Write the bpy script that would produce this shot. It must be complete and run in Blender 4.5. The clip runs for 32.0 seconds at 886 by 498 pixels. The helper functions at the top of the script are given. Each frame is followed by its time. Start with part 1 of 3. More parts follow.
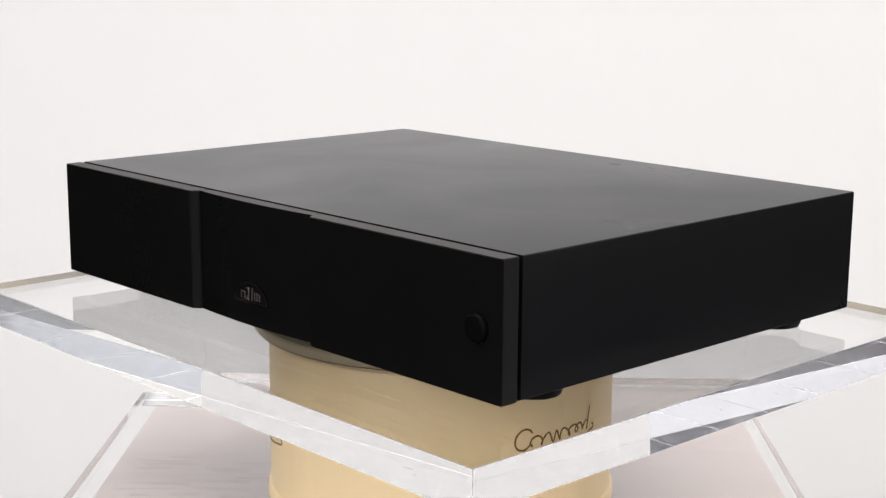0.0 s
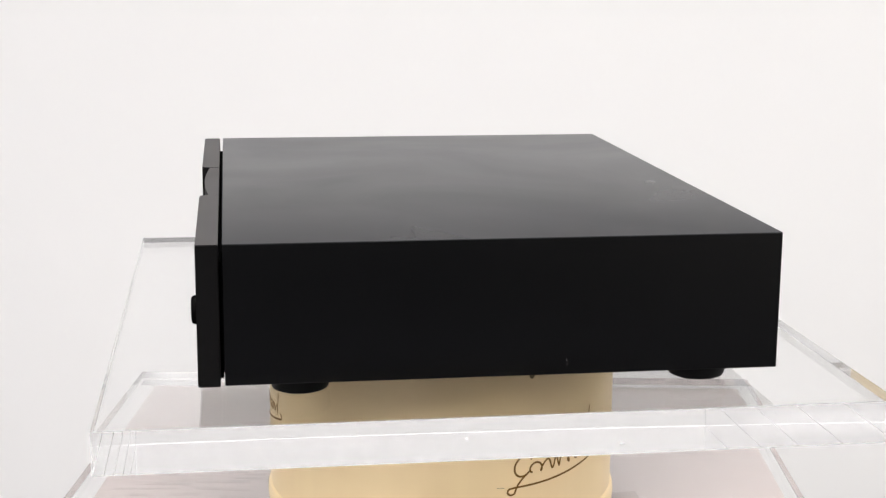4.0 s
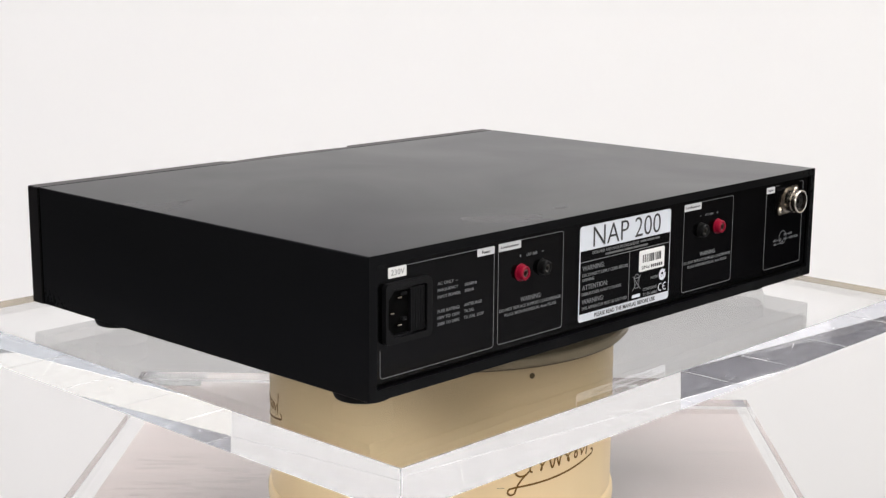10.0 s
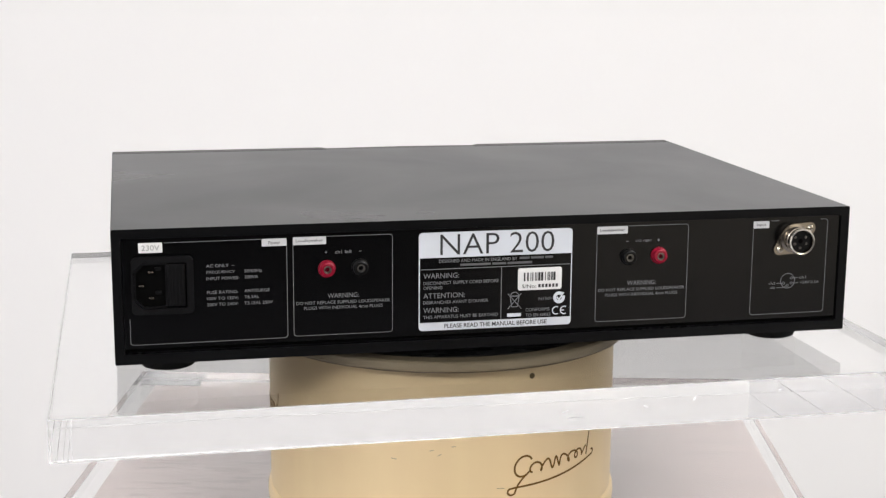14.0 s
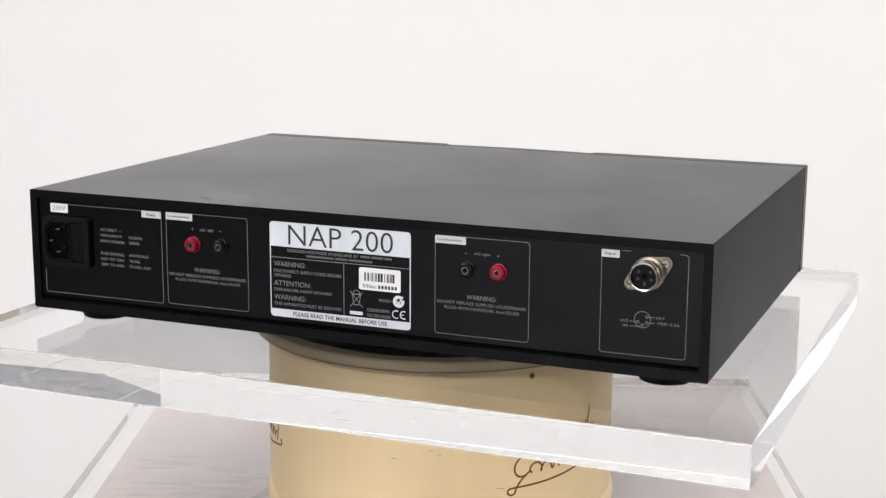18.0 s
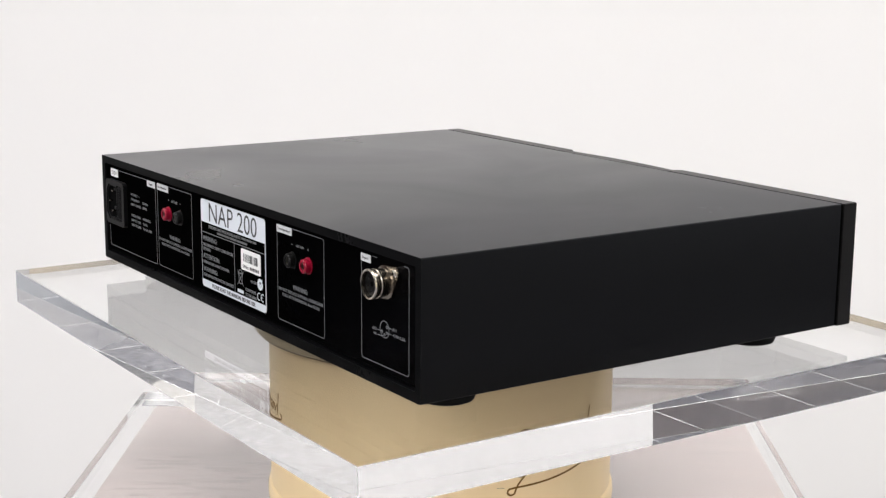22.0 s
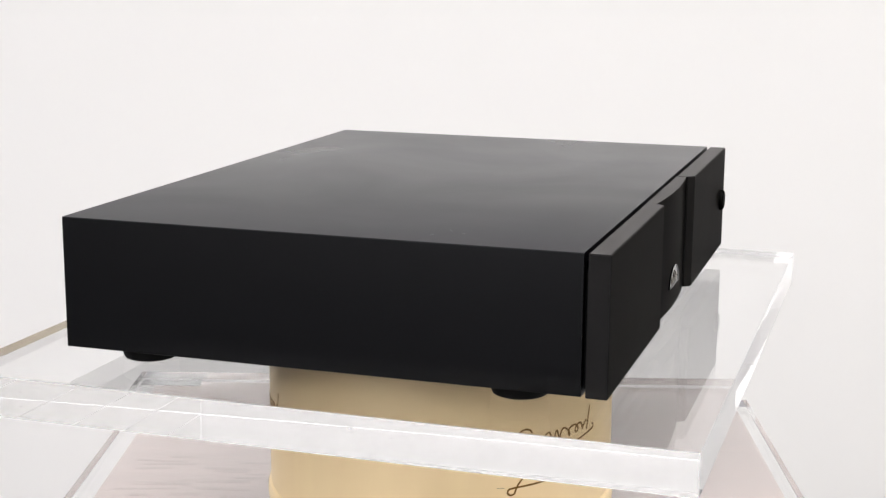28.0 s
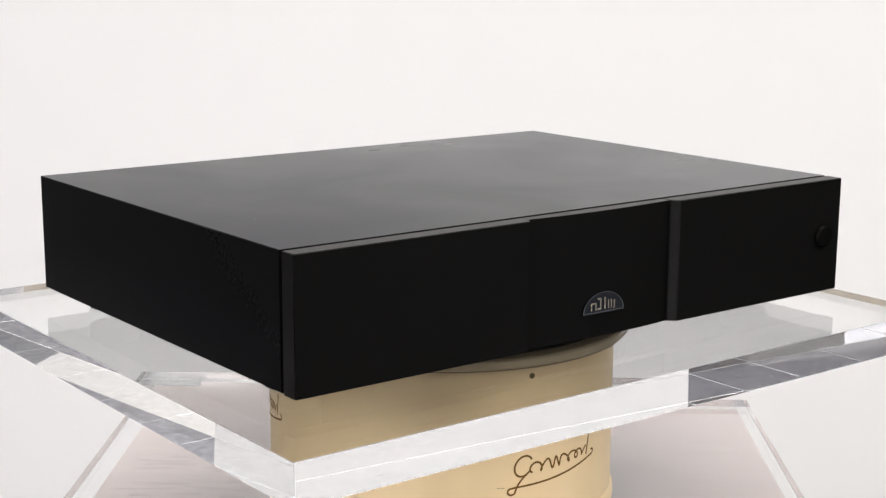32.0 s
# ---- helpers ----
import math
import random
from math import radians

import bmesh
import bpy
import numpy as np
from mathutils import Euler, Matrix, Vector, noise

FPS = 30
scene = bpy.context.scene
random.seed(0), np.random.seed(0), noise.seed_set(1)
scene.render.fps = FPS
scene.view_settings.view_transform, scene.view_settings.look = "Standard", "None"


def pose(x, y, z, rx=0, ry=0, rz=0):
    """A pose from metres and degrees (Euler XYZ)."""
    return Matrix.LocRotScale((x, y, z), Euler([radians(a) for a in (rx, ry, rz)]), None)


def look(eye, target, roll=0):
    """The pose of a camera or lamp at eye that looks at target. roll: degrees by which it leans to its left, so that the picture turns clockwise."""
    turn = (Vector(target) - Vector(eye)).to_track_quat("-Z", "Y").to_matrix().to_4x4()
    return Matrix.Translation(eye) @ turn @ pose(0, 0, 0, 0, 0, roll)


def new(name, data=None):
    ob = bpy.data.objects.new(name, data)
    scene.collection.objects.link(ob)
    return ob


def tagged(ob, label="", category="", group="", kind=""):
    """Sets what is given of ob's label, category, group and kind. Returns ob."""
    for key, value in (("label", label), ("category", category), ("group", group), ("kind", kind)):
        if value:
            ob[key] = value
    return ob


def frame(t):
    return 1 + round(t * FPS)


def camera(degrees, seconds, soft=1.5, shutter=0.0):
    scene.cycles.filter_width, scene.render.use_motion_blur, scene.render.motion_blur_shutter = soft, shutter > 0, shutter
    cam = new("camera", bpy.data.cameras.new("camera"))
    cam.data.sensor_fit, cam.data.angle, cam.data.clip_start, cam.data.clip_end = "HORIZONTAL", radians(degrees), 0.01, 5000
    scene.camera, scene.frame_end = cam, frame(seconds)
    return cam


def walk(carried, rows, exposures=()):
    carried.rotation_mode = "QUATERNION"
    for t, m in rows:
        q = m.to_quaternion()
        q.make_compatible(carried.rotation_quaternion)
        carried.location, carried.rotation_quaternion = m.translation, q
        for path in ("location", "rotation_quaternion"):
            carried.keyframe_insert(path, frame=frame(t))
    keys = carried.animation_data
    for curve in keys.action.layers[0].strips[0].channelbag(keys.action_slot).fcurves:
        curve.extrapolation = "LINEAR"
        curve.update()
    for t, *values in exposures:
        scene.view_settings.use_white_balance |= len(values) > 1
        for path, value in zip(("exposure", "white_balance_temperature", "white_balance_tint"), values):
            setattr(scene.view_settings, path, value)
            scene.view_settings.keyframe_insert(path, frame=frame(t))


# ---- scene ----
cam = camera(33.23, 32.0, 1.35)

# heights above the floor
FLOOR = 0.0
Z0 = 1.10                     # underside of the amplifier's case
SLAB_TOP, SLAB_LOW = Z0 - 0.0113, Z0 - 0.0350
BASE_TOP, BASE_LOW = Z0 - 0.1435, Z0 - 0.1680

EYE = pose(0, -0.9835, Z0 + 0.2266, 90 - 11.5465, 0, -0.042) @ pose(0, 0, 0, 0, 0, 0.37)
walk(cam, [(0, EYE), (32, EYE)])


def turn(t):
    """The turntable's angle in degrees at t seconds."""
    s = (t - 16) / 16
    return (-185.023) + (-137.244) * s + (0.267) * s * s + (-0.390) * s * s * s


# ---- world and lights ----
world = bpy.data.worlds.new("room_air")
scene.world = world
world.use_nodes = True
world.node_tree.nodes["Background"].inputs[0].default_value = (0.9, 0.95, 1, 1)
world.node_tree.nodes["Background"].inputs[1].default_value = 0.05
scene.view_settings.exposure = 0.09
scene.cycles.max_bounces, scene.cycles.transmission_bounces, scene.cycles.glossy_bounces = 32, 32, 16
scene.cycles.caustics_refractive = False

CEILING = 3.0


# unseen area lamp added just under the ceiling, without a fixture
def unseen_lamp(x, y, w, d, power, colour=(1, 0.98, 0.975)):
    data = bpy.data.lights.new("unseen_lamp", "AREA")
    data.shape, data.size, data.size_y, data.energy, data.color = "RECTANGLE", w, d, power, colour
    ob = new("unseen_lamp", data)
    ob.matrix_world = pose(x, y, CEILING - 0.03)
    return ob


# overhead strip for the wall, then two fills added on the camera's side
unseen_lamp(1.25, 0.0, 7.6, 0.6, 160, (0.985, 0.98, 0.975))
unseen_lamp(-1.9, -3.2, 2.6, 0.6, 150)
unseen_lamp(3.4, -3.1, 1.6, 0.6, 70, (1, 0.95, 0.88))
# unseen broad luminous panels over both ends of the room, added for reflections
unseen_lamp(5.4, -0.6, 3.4, 5.5, 37, (1, 0.95, 0.89))
unseen_lamp(-6.6, -1.5, 2.8, 3.2, 21, (0.96, 0.95, 1))
# daylight added in the opening of the unseen east window
day = bpy.data.lights.new("added_daylight", "AREA")
day.shape, day.size, day.size_y, day.energy, day.color = "RECTANGLE", 2.30, 1.60, 22, (0.86, 0.93, 1)
new("added_daylight", day).matrix_world = look((8.43, -1.9, 1.45), (0, -1.9, 1.45))


# ---- materials ----
def shader(name):
    m = bpy.data.materials.new(name)
    m.use_nodes = True
    return m, m.node_tree.nodes, m.node_tree.links, m.node_tree.nodes["Principled BSDF"]


def surface(name, colour, rough=0.5, metal=0.0, vary=0.08, scale=40.0, bump=0.0, fine=400.0, spec=0.5, stretch=(1, 1, 1)):
    """A paint, plastic or metal with tone and gloss varied at two scales and a fine relief."""
    m, n, l, b = shader(name)
    co = n.new("ShaderNodeTexCoord")
    mp = n.new("ShaderNodeMapping")
    mp.inputs["Scale"].default_value = stretch
    l.new(co.outputs["Object"], mp.inputs[0])
    big, small = n.new("ShaderNodeTexNoise"), n.new("ShaderNodeTexNoise")
    big.inputs["Scale"].default_value, small.inputs["Scale"].default_value = scale, fine
    big.inputs["Detail"].default_value = 5
    for t in (big, small):
        l.new(mp.outputs[0], t.inputs["Vector"])
    mix = n.new("ShaderNodeMix")
    mix.data_type = "RGBA"
    mix.inputs["A"].default_value = (*[c * (1 - vary) for c in colour], 1)
    mix.inputs["B"].default_value = (*[min(1, c * (1 + vary)) for c in colour], 1)
    l.new(big.outputs[0], mix.inputs["Factor"])
    l.new(mix.outputs["Result"], b.inputs["Base Color"])
    mr = n.new("ShaderNodeMapRange")
    mr.inputs["To Min"].default_value, mr.inputs["To Max"].default_value = rough * (1 - vary), min(1, rough * (1 + vary))
    l.new(big.outputs[0], mr.inputs["Value"])
    l.new(mr.outputs[0], b.inputs["Roughness"])
    b.inputs["Metallic"].default_value = metal
    b.inputs["Specular IOR Level"].default_value = spec
    if bump:
        bp = n.new("ShaderNodeBump")
        bp.inputs["Strength"].default_value, bp.inputs["Distance"].default_value = bump, 0.0004
        l.new(small.outputs[0], bp.inputs["Height"])
        l.new(bp.outputs[0], b.inputs["Normal"])
    return m


def acrylic(name, colour, rough=0.0):
    m, n, l, b = shader(name)
    b.inputs["Base Color"].default_value = (*colour, 1)
    b.inputs["Transmission Weight"].default_value = 1
    b.inputs["IOR"].default_value = 1.49
    b.inputs["Roughness"].default_value = rough
    return m


def marble(name):
    m, n, l, b = shader(name)
    co, info = n.new("ShaderNodeTexCoord"), n.new("ShaderNodeObjectInfo")
    add = n.new("ShaderNodeVectorMath")
    add.operation = "MULTIPLY_ADD"
    l.new(info.outputs["Random"], add.inputs[0])
    add.inputs[1].default_value = (37, 53, 11)
    l.new(co.outputs["Object"], add.inputs[2])
    tx = n.new("ShaderNodeTexNoise")
    tx.inputs["Scale"].default_value, tx.inputs["Detail"].default_value, tx.inputs["Distortion"].default_value = 42, 9, 0.35
    l.new(add.outputs[0], tx.inputs["Vector"])
    ramp = n.new("ShaderNodeValToRGB")
    e = ramp.color_ramp.elements
    e[0].position, e[0].color = 0.31, (0.110, 0.108, 0.122, 1)
    e[1].position, e[1].color = 0.68, (0.385, 0.385, 0.42, 1)
    l.new(tx.outputs[0], ramp.inputs[0])
    l.new(ramp.outputs[0], b.inputs["Base Color"])
    b.inputs["Roughness"].default_value = 0.22
    b.inputs["IOR"].default_value = 1.5
    return m


def coat(name, tone, slant, rough, dull=0.85, cloud=0.0, dust=0.0, grain=0.03, fine=900.0, sheen=0.0):
    """A dark satin coat: tone is its reflection straight on, slant that at a low angle, with broad patches of handling and a fine grain."""
    m, n, l, b = shader(name)
    co, tx, small = n.new("ShaderNodeTexCoord"), n.new("ShaderNodeTexNoise"), n.new("ShaderNodeTexNoise")
    tx.inputs["Scale"].default_value, tx.inputs["Detail"].default_value, tx.inputs["Distortion"].default_value = 6.5, 4, 0.8
    small.inputs["Scale"].default_value = fine
    for t in (tx, small):
        l.new(co.outputs["Object"], t.inputs["Vector"])
    speck, both = n.new("ShaderNodeTexNoise"), n.new("ShaderNodeMath")
    speck.inputs["Scale"].default_value, speck.inputs["Detail"].default_value = 420, 1
    both.operation = "MULTIPLY_ADD"
    both.inputs[1].default_value = 0.9
    l.new(co.outputs["Object"], speck.inputs["Vector"])
    l.new(speck.outputs[0], both.inputs[0])
    l.new(tx.outputs[0], both.inputs[2])
    mr = n.new("ShaderNodeMapRange")
    mr.inputs["From Min"].default_value, mr.inputs["From Max"].default_value = 0.3, 0.7
    mr.inputs["To Min"].default_value, mr.inputs["To Max"].default_value = rough + cloud, rough - cloud
    l.new(tx.outputs[0], mr.inputs["Value"])
    l.new(mr.outputs[0], b.inputs["Roughness"])
    for name_, colour in (("Base Color", tone), ("Specular Tint", slant)):
        mix = n.new("ShaderNodeMix")
        mix.data_type = "RGBA"
        mix.inputs["A"].default_value = (*[c * (1 - dust) for c in colour], 1)
        mix.inputs["B"].default_value = (*[min(1, c * (1 + dust)) for c in colour], 1)
        l.new(both.outputs[0], mix.inputs["Factor"])
        l.new(mix.outputs["Result"], b.inputs[name_])
    b.inputs["Metallic"].default_value = dull
    bump = n.new("ShaderNodeBump")
    bump.inputs["Strength"].default_value, bump.inputs["Distance"].default_value = grain, 0.0004
    l.new(small.outputs[0], bump.inputs["Height"])
    l.new(bump.outputs[0], b.inputs["Normal"])
    b.inputs["Specular IOR Level"].default_value = sheen
    return m


BLACK = coat("black_powder_coat", (0.0110, 0.0112, 0.0121), (0.31, 0.32, 0.335), 0.33, 0.70, 0.02, 0.06, 0.015, sheen=0.15)
# copy of the black coat, brightened to paint the light on the lid
LID = coat("top_lit_powder_coat", (0.0105, 0.0110, 0.0140), (0.92, 0.93, 1.0), 0.30, 0.66, 0.03, 0.11, 0.015, sheen=0.24)
PLATE = coat("black_blasted_front", (0.0086, 0.0083, 0.0081), (0.35, 0.345, 0.34), 0.40, 0.62, 0.02, 0.06, 0.06)
EDGE = coat("black_machined_edge", (0.020, 0.0195, 0.0195), (0.92, 0.90, 0.90), 0.34, 0.85, 0.02, 0.05, 0.05)
PANEL = coat("black_rear_panel", (0.023, 0.023, 0.024), (0.27, 0.27, 0.28), 0.18, 0.97, 0.02, 0.06, 0.03)
UNDER = surface("matt_black_underside", (0.006, 0.006, 0.0065), 0.8, 0, 0.2, 40, spec=0.05)
# near-black that paints shade into gaps, wells, slots and holes
VOID = surface("recess_shade", (0.002, 0.002, 0.002), 0.9, spec=0.05)
RUBBER = surface("black_rubber", (0.0022, 0.0022, 0.0024), 0.55, 0, 0.1, 60, 0.2, 1500, spec=0.1)
PLASTIC = surface("black_plastic", (0.004, 0.004, 0.0045), 0.40, 0, 0.1, 60, spec=0.15)
GLOSS = surface("dark_chrome", (0.022, 0.023, 0.026), 0.06, 1, 0.1, 60)
BUTTON = coat("black_button", (0.0064, 0.0062, 0.0060), (0.25, 0.25, 0.25), 0.42, 0.65)
POST = surface("dark_grey_plastic", (0.005, 0.005, 0.005), 0.30, 0, 0.1, 60, spec=0.15)
RED = surface("red_plastic", (0.23, 0.003, 0.020), 0.32, 0, 0.1, 80, spec=0.25)
CHROME = surface("bright_nickel", (0.62, 0.58, 0.50), 0.16, 1, 0.08, 120)
DIM = surface("dark_nickel", (0.11, 0.11, 0.115), 0.12, 1, 0.08, 120)
NICKEL = surface("aged_nickel", (0.28, 0.25, 0.21), 0.22, 1, 0.12, 150)
BRASS = surface("dull_brass", (0.24, 0.23, 0.21), 0.35, 1, 0.1, 120)
INK = surface("pale_grey_ink", (0.19, 0.195, 0.205), 0.6)
FADED = surface("faded_grey_ink", (0.10, 0.102, 0.106), 0.6)
PALE = surface("white_print", (0.70, 0.735, 0.79), 0.5)
TAG = surface("light_grey_tag", (0.62, 0.63, 0.64), 0.5)
STICKER = surface("white_sticker", (0.86, 0.86, 0.85), 0.45)
GREYINK = surface("grey_ink", (0.30, 0.30, 0.31), 0.6)
DARKINK = surface("black_ink", (0.02, 0.02, 0.022), 0.6)
GOLD = surface("champagne_metal", (0.97, 0.72, 0.425), 0.38, 0.14, 0.12, 26, 0.03, 260, stretch=(1, 1, 0.06))
BROWN = surface("brown_engraving", (0.20, 0.105, 0.025), 0.6, spec=0.1)
COLLAR = surface("satin_champagne_alloy", (0.43, 0.355, 0.235), 0.34, 0.2, 0.22, 40)
# near-black for the amplifier's shade and reflection painted on the disc
SHADED = surface("disc_shade_dark", (0.018, 0.019, 0.021), 0.28, 0.3, 0.4, 30, 0.1, 300, stretch=(1, 6, 1))
SCREW = surface("dark_brass_screw", (0.16, 0.12, 0.06), 0.4, 0.8, 0.2, 400)
GAP = surface("gap_shade_brown", (0.06, 0.045, 0.03), 0.7, 0, 0.5, 120)
SCUFF = surface("grey_brown_scuff", (0.38, 0.29, 0.18), 0.7)
CHIP = surface("grey_edge_dirt", (0.30, 0.30, 0.31), 0.7)
ACRYLIC = acrylic("clear_acrylic", (0.98, 0.985, 0.985))
GROUND = acrylic("ground_acrylic_edge", (0.93, 0.94, 0.95), 0.75)
# next six: made-up tones of unseen walls, picked for the reflections
BROWNWALL = surface("reddish_brown_unseen_wall", (0.10, 0.062, 0.055), 0.5, 0, 0.2, 3, 0.08, 90)
ROSE = surface("dusty_pink_unseen_wall", (0.52, 0.36, 0.33), 0.7, 0, 0.05, 1.2, 0.08, 90)
DARKWALL = surface("dark_grey_unseen_wall", (0.06, 0.06, 0.063), 0.7, 0, 0.05, 1.2, 0.08, 90)
GREYWALL = surface("off_white_unseen_wall", (0.80, 0.79, 0.78), 0.7, 0, 0.05, 1.2, 0.08, 90)
BLUEWALL = surface("blue_grey_unseen_wall", (0.52, 0.57, 0.65), 0.7, 0, 0.05, 1.2, 0.08, 90)
CREAM = surface("cream_unseen_wall", (0.84, 0.78, 0.66), 0.75, 0, 0.02, 1.2, 0.08, 90)
WHITE = surface("white_wall_paint", (0.82, 0.81, 0.80), 0.75, 0, 0.012, 1.2, 0.08, 90)
CEIL = surface("ceiling_paint", (0.82, 0.81, 0.80), 0.85, 0, 0.02, 2)
GROUT = surface("pale_grout", (0.42, 0.42, 0.43), 0.9, 0, 0.1, 5, spec=0.1)
TILE = marble("grey_marble")
PLINTH = surface("pinkish_grey_laminate", (0.57, 0.472, 0.448), 0.5, 0, 0.16, 9, 0.1, 200, stretch=(1, 9, 1))
FAINT = surface("faint_grey_print", (0.505, 0.417, 0.396), 0.6, 0, 0.35, 90)
DARKGREY = surface("plain_dark_grey", (0.075, 0.075, 0.08), 0.6)


# ---- mesh helpers ----
def frosted(ob):
    """Gives the fine chamfers of a polished plate their ground finish."""
    ob.data.materials.append(GROUND)
    for p in ob.data.polygons:
        p.material_index = 0 if max(abs(c) for c in p.normal) > 0.99 else 1
    return ob


def mesh_of(name, bm, material, smooth=True):
    me = bpy.data.meshes.new(name)
    bmesh.ops.recalc_face_normals(bm, faces=bm.faces)
    bm.to_mesh(me)
    bm.free()
    me.materials.append(material)
    if smooth:
        me.polygons.foreach_set("use_smooth", [True] * len(me.polygons))
        me.set_sharp_from_angle(angle=radians(22))
    return me


def part(name, bm, material, parent=None, label="", at=(0, 0, 0), smooth=True):
    ob = new(name, mesh_of(name, bm, material, smooth))
    ob.location = at
    if parent:
        ob.parent = parent
    if label:
        tagged(ob, label)
    return ob


def holder(name, label, category, at=(0, 0, 0)):
    ob = new(name)
    ob.empty_display_size = 0.02
    ob.location = at
    return tagged(ob, label, category)


def box(x0, x1, y0, y1, z0, z1, bevel=0.0, seg=2, bm=None):
    bm = bm or bmesh.new()
    made = bmesh.ops.create_cube(bm, size=1)["verts"]
    for v in made:
        v.co = ((x0 + x1) / 2 + v.co.x * (x1 - x0), (y0 + y1) / 2 + v.co.y * (y1 - y0), (z0 + z1) / 2 + v.co.z * (z1 - z0))
    if bevel:
        bmesh.ops.bevel(bm, geom=list({e for v in made for e in v.link_edges}), offset=bevel, segments=seg, affect="EDGES", profile=0.5)
    return bm


def lathe(profile, seg=64, bm=None):
    """A turned body about z from (radius, height) pairs; it closes on the axis where a radius is 0."""
    bm = bm or bmesh.new()
    rings = []
    for r, z in profile:
        if r < 1e-7:
            rings.append([bm.verts.new((0, 0, z))])
        else:
            rings.append([bm.verts.new((r * math.cos(2 * math.pi * k / seg), r * math.sin(2 * math.pi * k / seg), z)) for k in range(seg)])
    for a, b in zip(rings, rings[1:]):
        for k in range(seg):
            j = (k + 1) % seg
            if len(a) == 1 and len(b) == 1:
                continue
            if len(a) == 1:
                bm.faces.new((a[0], b[k], b[j]))
            elif len(b) == 1:
                bm.faces.new((a[k], a[j], b[0]))
            else:
                bm.faces.new((a[k], a[j], b[j], b[k]))
    return bm


def moved(bm, m):
    bmesh.ops.transform(bm, matrix=m, verts=bm.verts)
    return bm


def outline(w, h, r, seg=5, cx=0, cy=0):
    """Points of a rounded rectangle in its plane."""
    pts = []
    for sx, sy, a0 in ((1, 1, 0), (-1, 1, 90), (-1, -1, 180), (1, -1, 270)):
        for k in range(seg + 1):
            a = radians(a0 + 90 * k / seg)
            pts.append((cx + sx * (w / 2 - r) + r * math.cos(a), cy + sy * (h / 2 - r) + r * math.sin(a)))
    return pts


def slab_of(pts, d0, d1, bm=None):
    """A plate from a flat outline: its points lie in (x, z), it reaches from y = d0 to d1."""
    bm = bm or bmesh.new()
    a = [bm.verts.new((x, d0, z)) for x, z in pts]
    b = [bm.verts.new((x, d1, z)) for x, z in pts]
    bm.faces.new(a), bm.faces.new(b[::-1])
    for k in range(len(pts)):
        j = (k + 1) % len(pts)
        bm.faces.new((a[k], b[k], b[j], a[j]))
    return bm


def ring_of(outer, inner, d0, d1, bm=None):
    """A frame between two outlines of equally many points, from y = d0 to d1."""
    bm = bm or bmesh.new()
    loops = [[bm.verts.new((x, d, z)) for x, z in pts] for pts, d in ((outer, d0), (outer, d1), (inner, d1), (inner, d0))]
    n = len(outer)
    for i in range(4):
        a, b = loops[i], loops[(i + 1) % 4]
        for k in range(n):
            j = (k + 1) % n
            bm.faces.new((a[k], a[j], b[j], b[k]))
    return bm


def letters(text, width, height, depth=0.00012, thin=0.0):
    """The text as a mesh, fitted to the width and capital height, centred, facing +y and read from there."""
    cu = bpy.data.curves.new("letters", "FONT")
    cu.body, cu.extrude, cu.align_x, cu.align_y, cu.offset, cu.resolution_u = text, 0.02, "LEFT", "BOTTOM_BASELINE", thin, 3
    ob = bpy.data.objects.new("letters", cu)
    scene.collection.objects.link(ob)
    bpy.context.view_layer.update()
    me = bpy.data.meshes.new_from_object(ob.evaluated_get(bpy.context.evaluated_depsgraph_get()))
    bm = bmesh.new()
    bm.from_mesh(me)
    bpy.data.objects.remove(ob)
    bpy.data.curves.remove(cu)
    bpy.data.meshes.remove(me)
    xs, ys = [v.co.x for v in bm.verts], [v.co.y for v in bm.verts]
    x0, x1, y0, y1 = min(xs), max(xs), min(ys), max(ys)
    for v in bm.verts:
        u = ((v.co.x - x0) / (x1 - x0) - 0.5) * width
        w = ((v.co.y - y0) / (y1 - y0) - 0.5) * height
        v.co = (-u, depth if v.co.z > 0 else -depth, w)
    return bm


# ---- room ----
X0, X1, Y0, Y1 = -8.4, 8.4, -4.1, 2.3
floor = tagged(part("floor", box(X0 - 0.2, X1 + 0.2, Y0 - 0.2, Y1 + 0.2, -0.15, FLOOR - 0.00006), GROUT), "pale grout bed under grey marble floor tiles", "floor", kind="structure")
tagged(part("wall_north", box(-3.8, 3.8, Y1, Y1 + 0.2, FLOOR - 0.0003, CEILING), WHITE), "plain white painted wall behind the turntable", "wall", kind="structure")
# walls from here on are unseen, added and toned to shape reflections
for tag_, xa_, xb_, low_, high_, words_ in (("wall_north_2", X0 - 0.2, -3.8, BROWNWALL, ROSE, "reddish brown below and dusty pink above"), ("wall_north_3", 3.8, X1 + 0.2, DARKWALL, CREAM, "dark grey below and cream above")):
    wall_ = tagged(part(tag_, box(xa_, xb_, Y1, Y1 + 0.2, FLOOR - 0.0003, 1.4), low_), "unseen wall toned for reflections, " + words_, "wall", kind="structure")
    part("upper_wall", box(xa_, xb_, Y1, Y1 + 0.2, 1.4, CEILING), high_, wall_)
tagged(part("wall_south", box(X0 - 0.2, -0.75, Y0 - 0.2, Y0, FLOOR - 0.0003, CEILING), GREYWALL), "unseen off-white wall, toned for reflections", "wall", kind="structure")
tagged(part("wall_south_2", box(-0.75, 2.1, Y0 - 0.2, Y0, FLOOR - 0.0003, CEILING), DARKWALL), "unseen dark grey wall, added for dark reflections", "wall", kind="structure")
tagged(part("wall_south_3", box(2.1, 5.1, Y0 - 0.2, Y0, FLOOR - 0.0003, CEILING), CREAM), "unseen cream wall, toned for reflections", "wall", kind="structure")
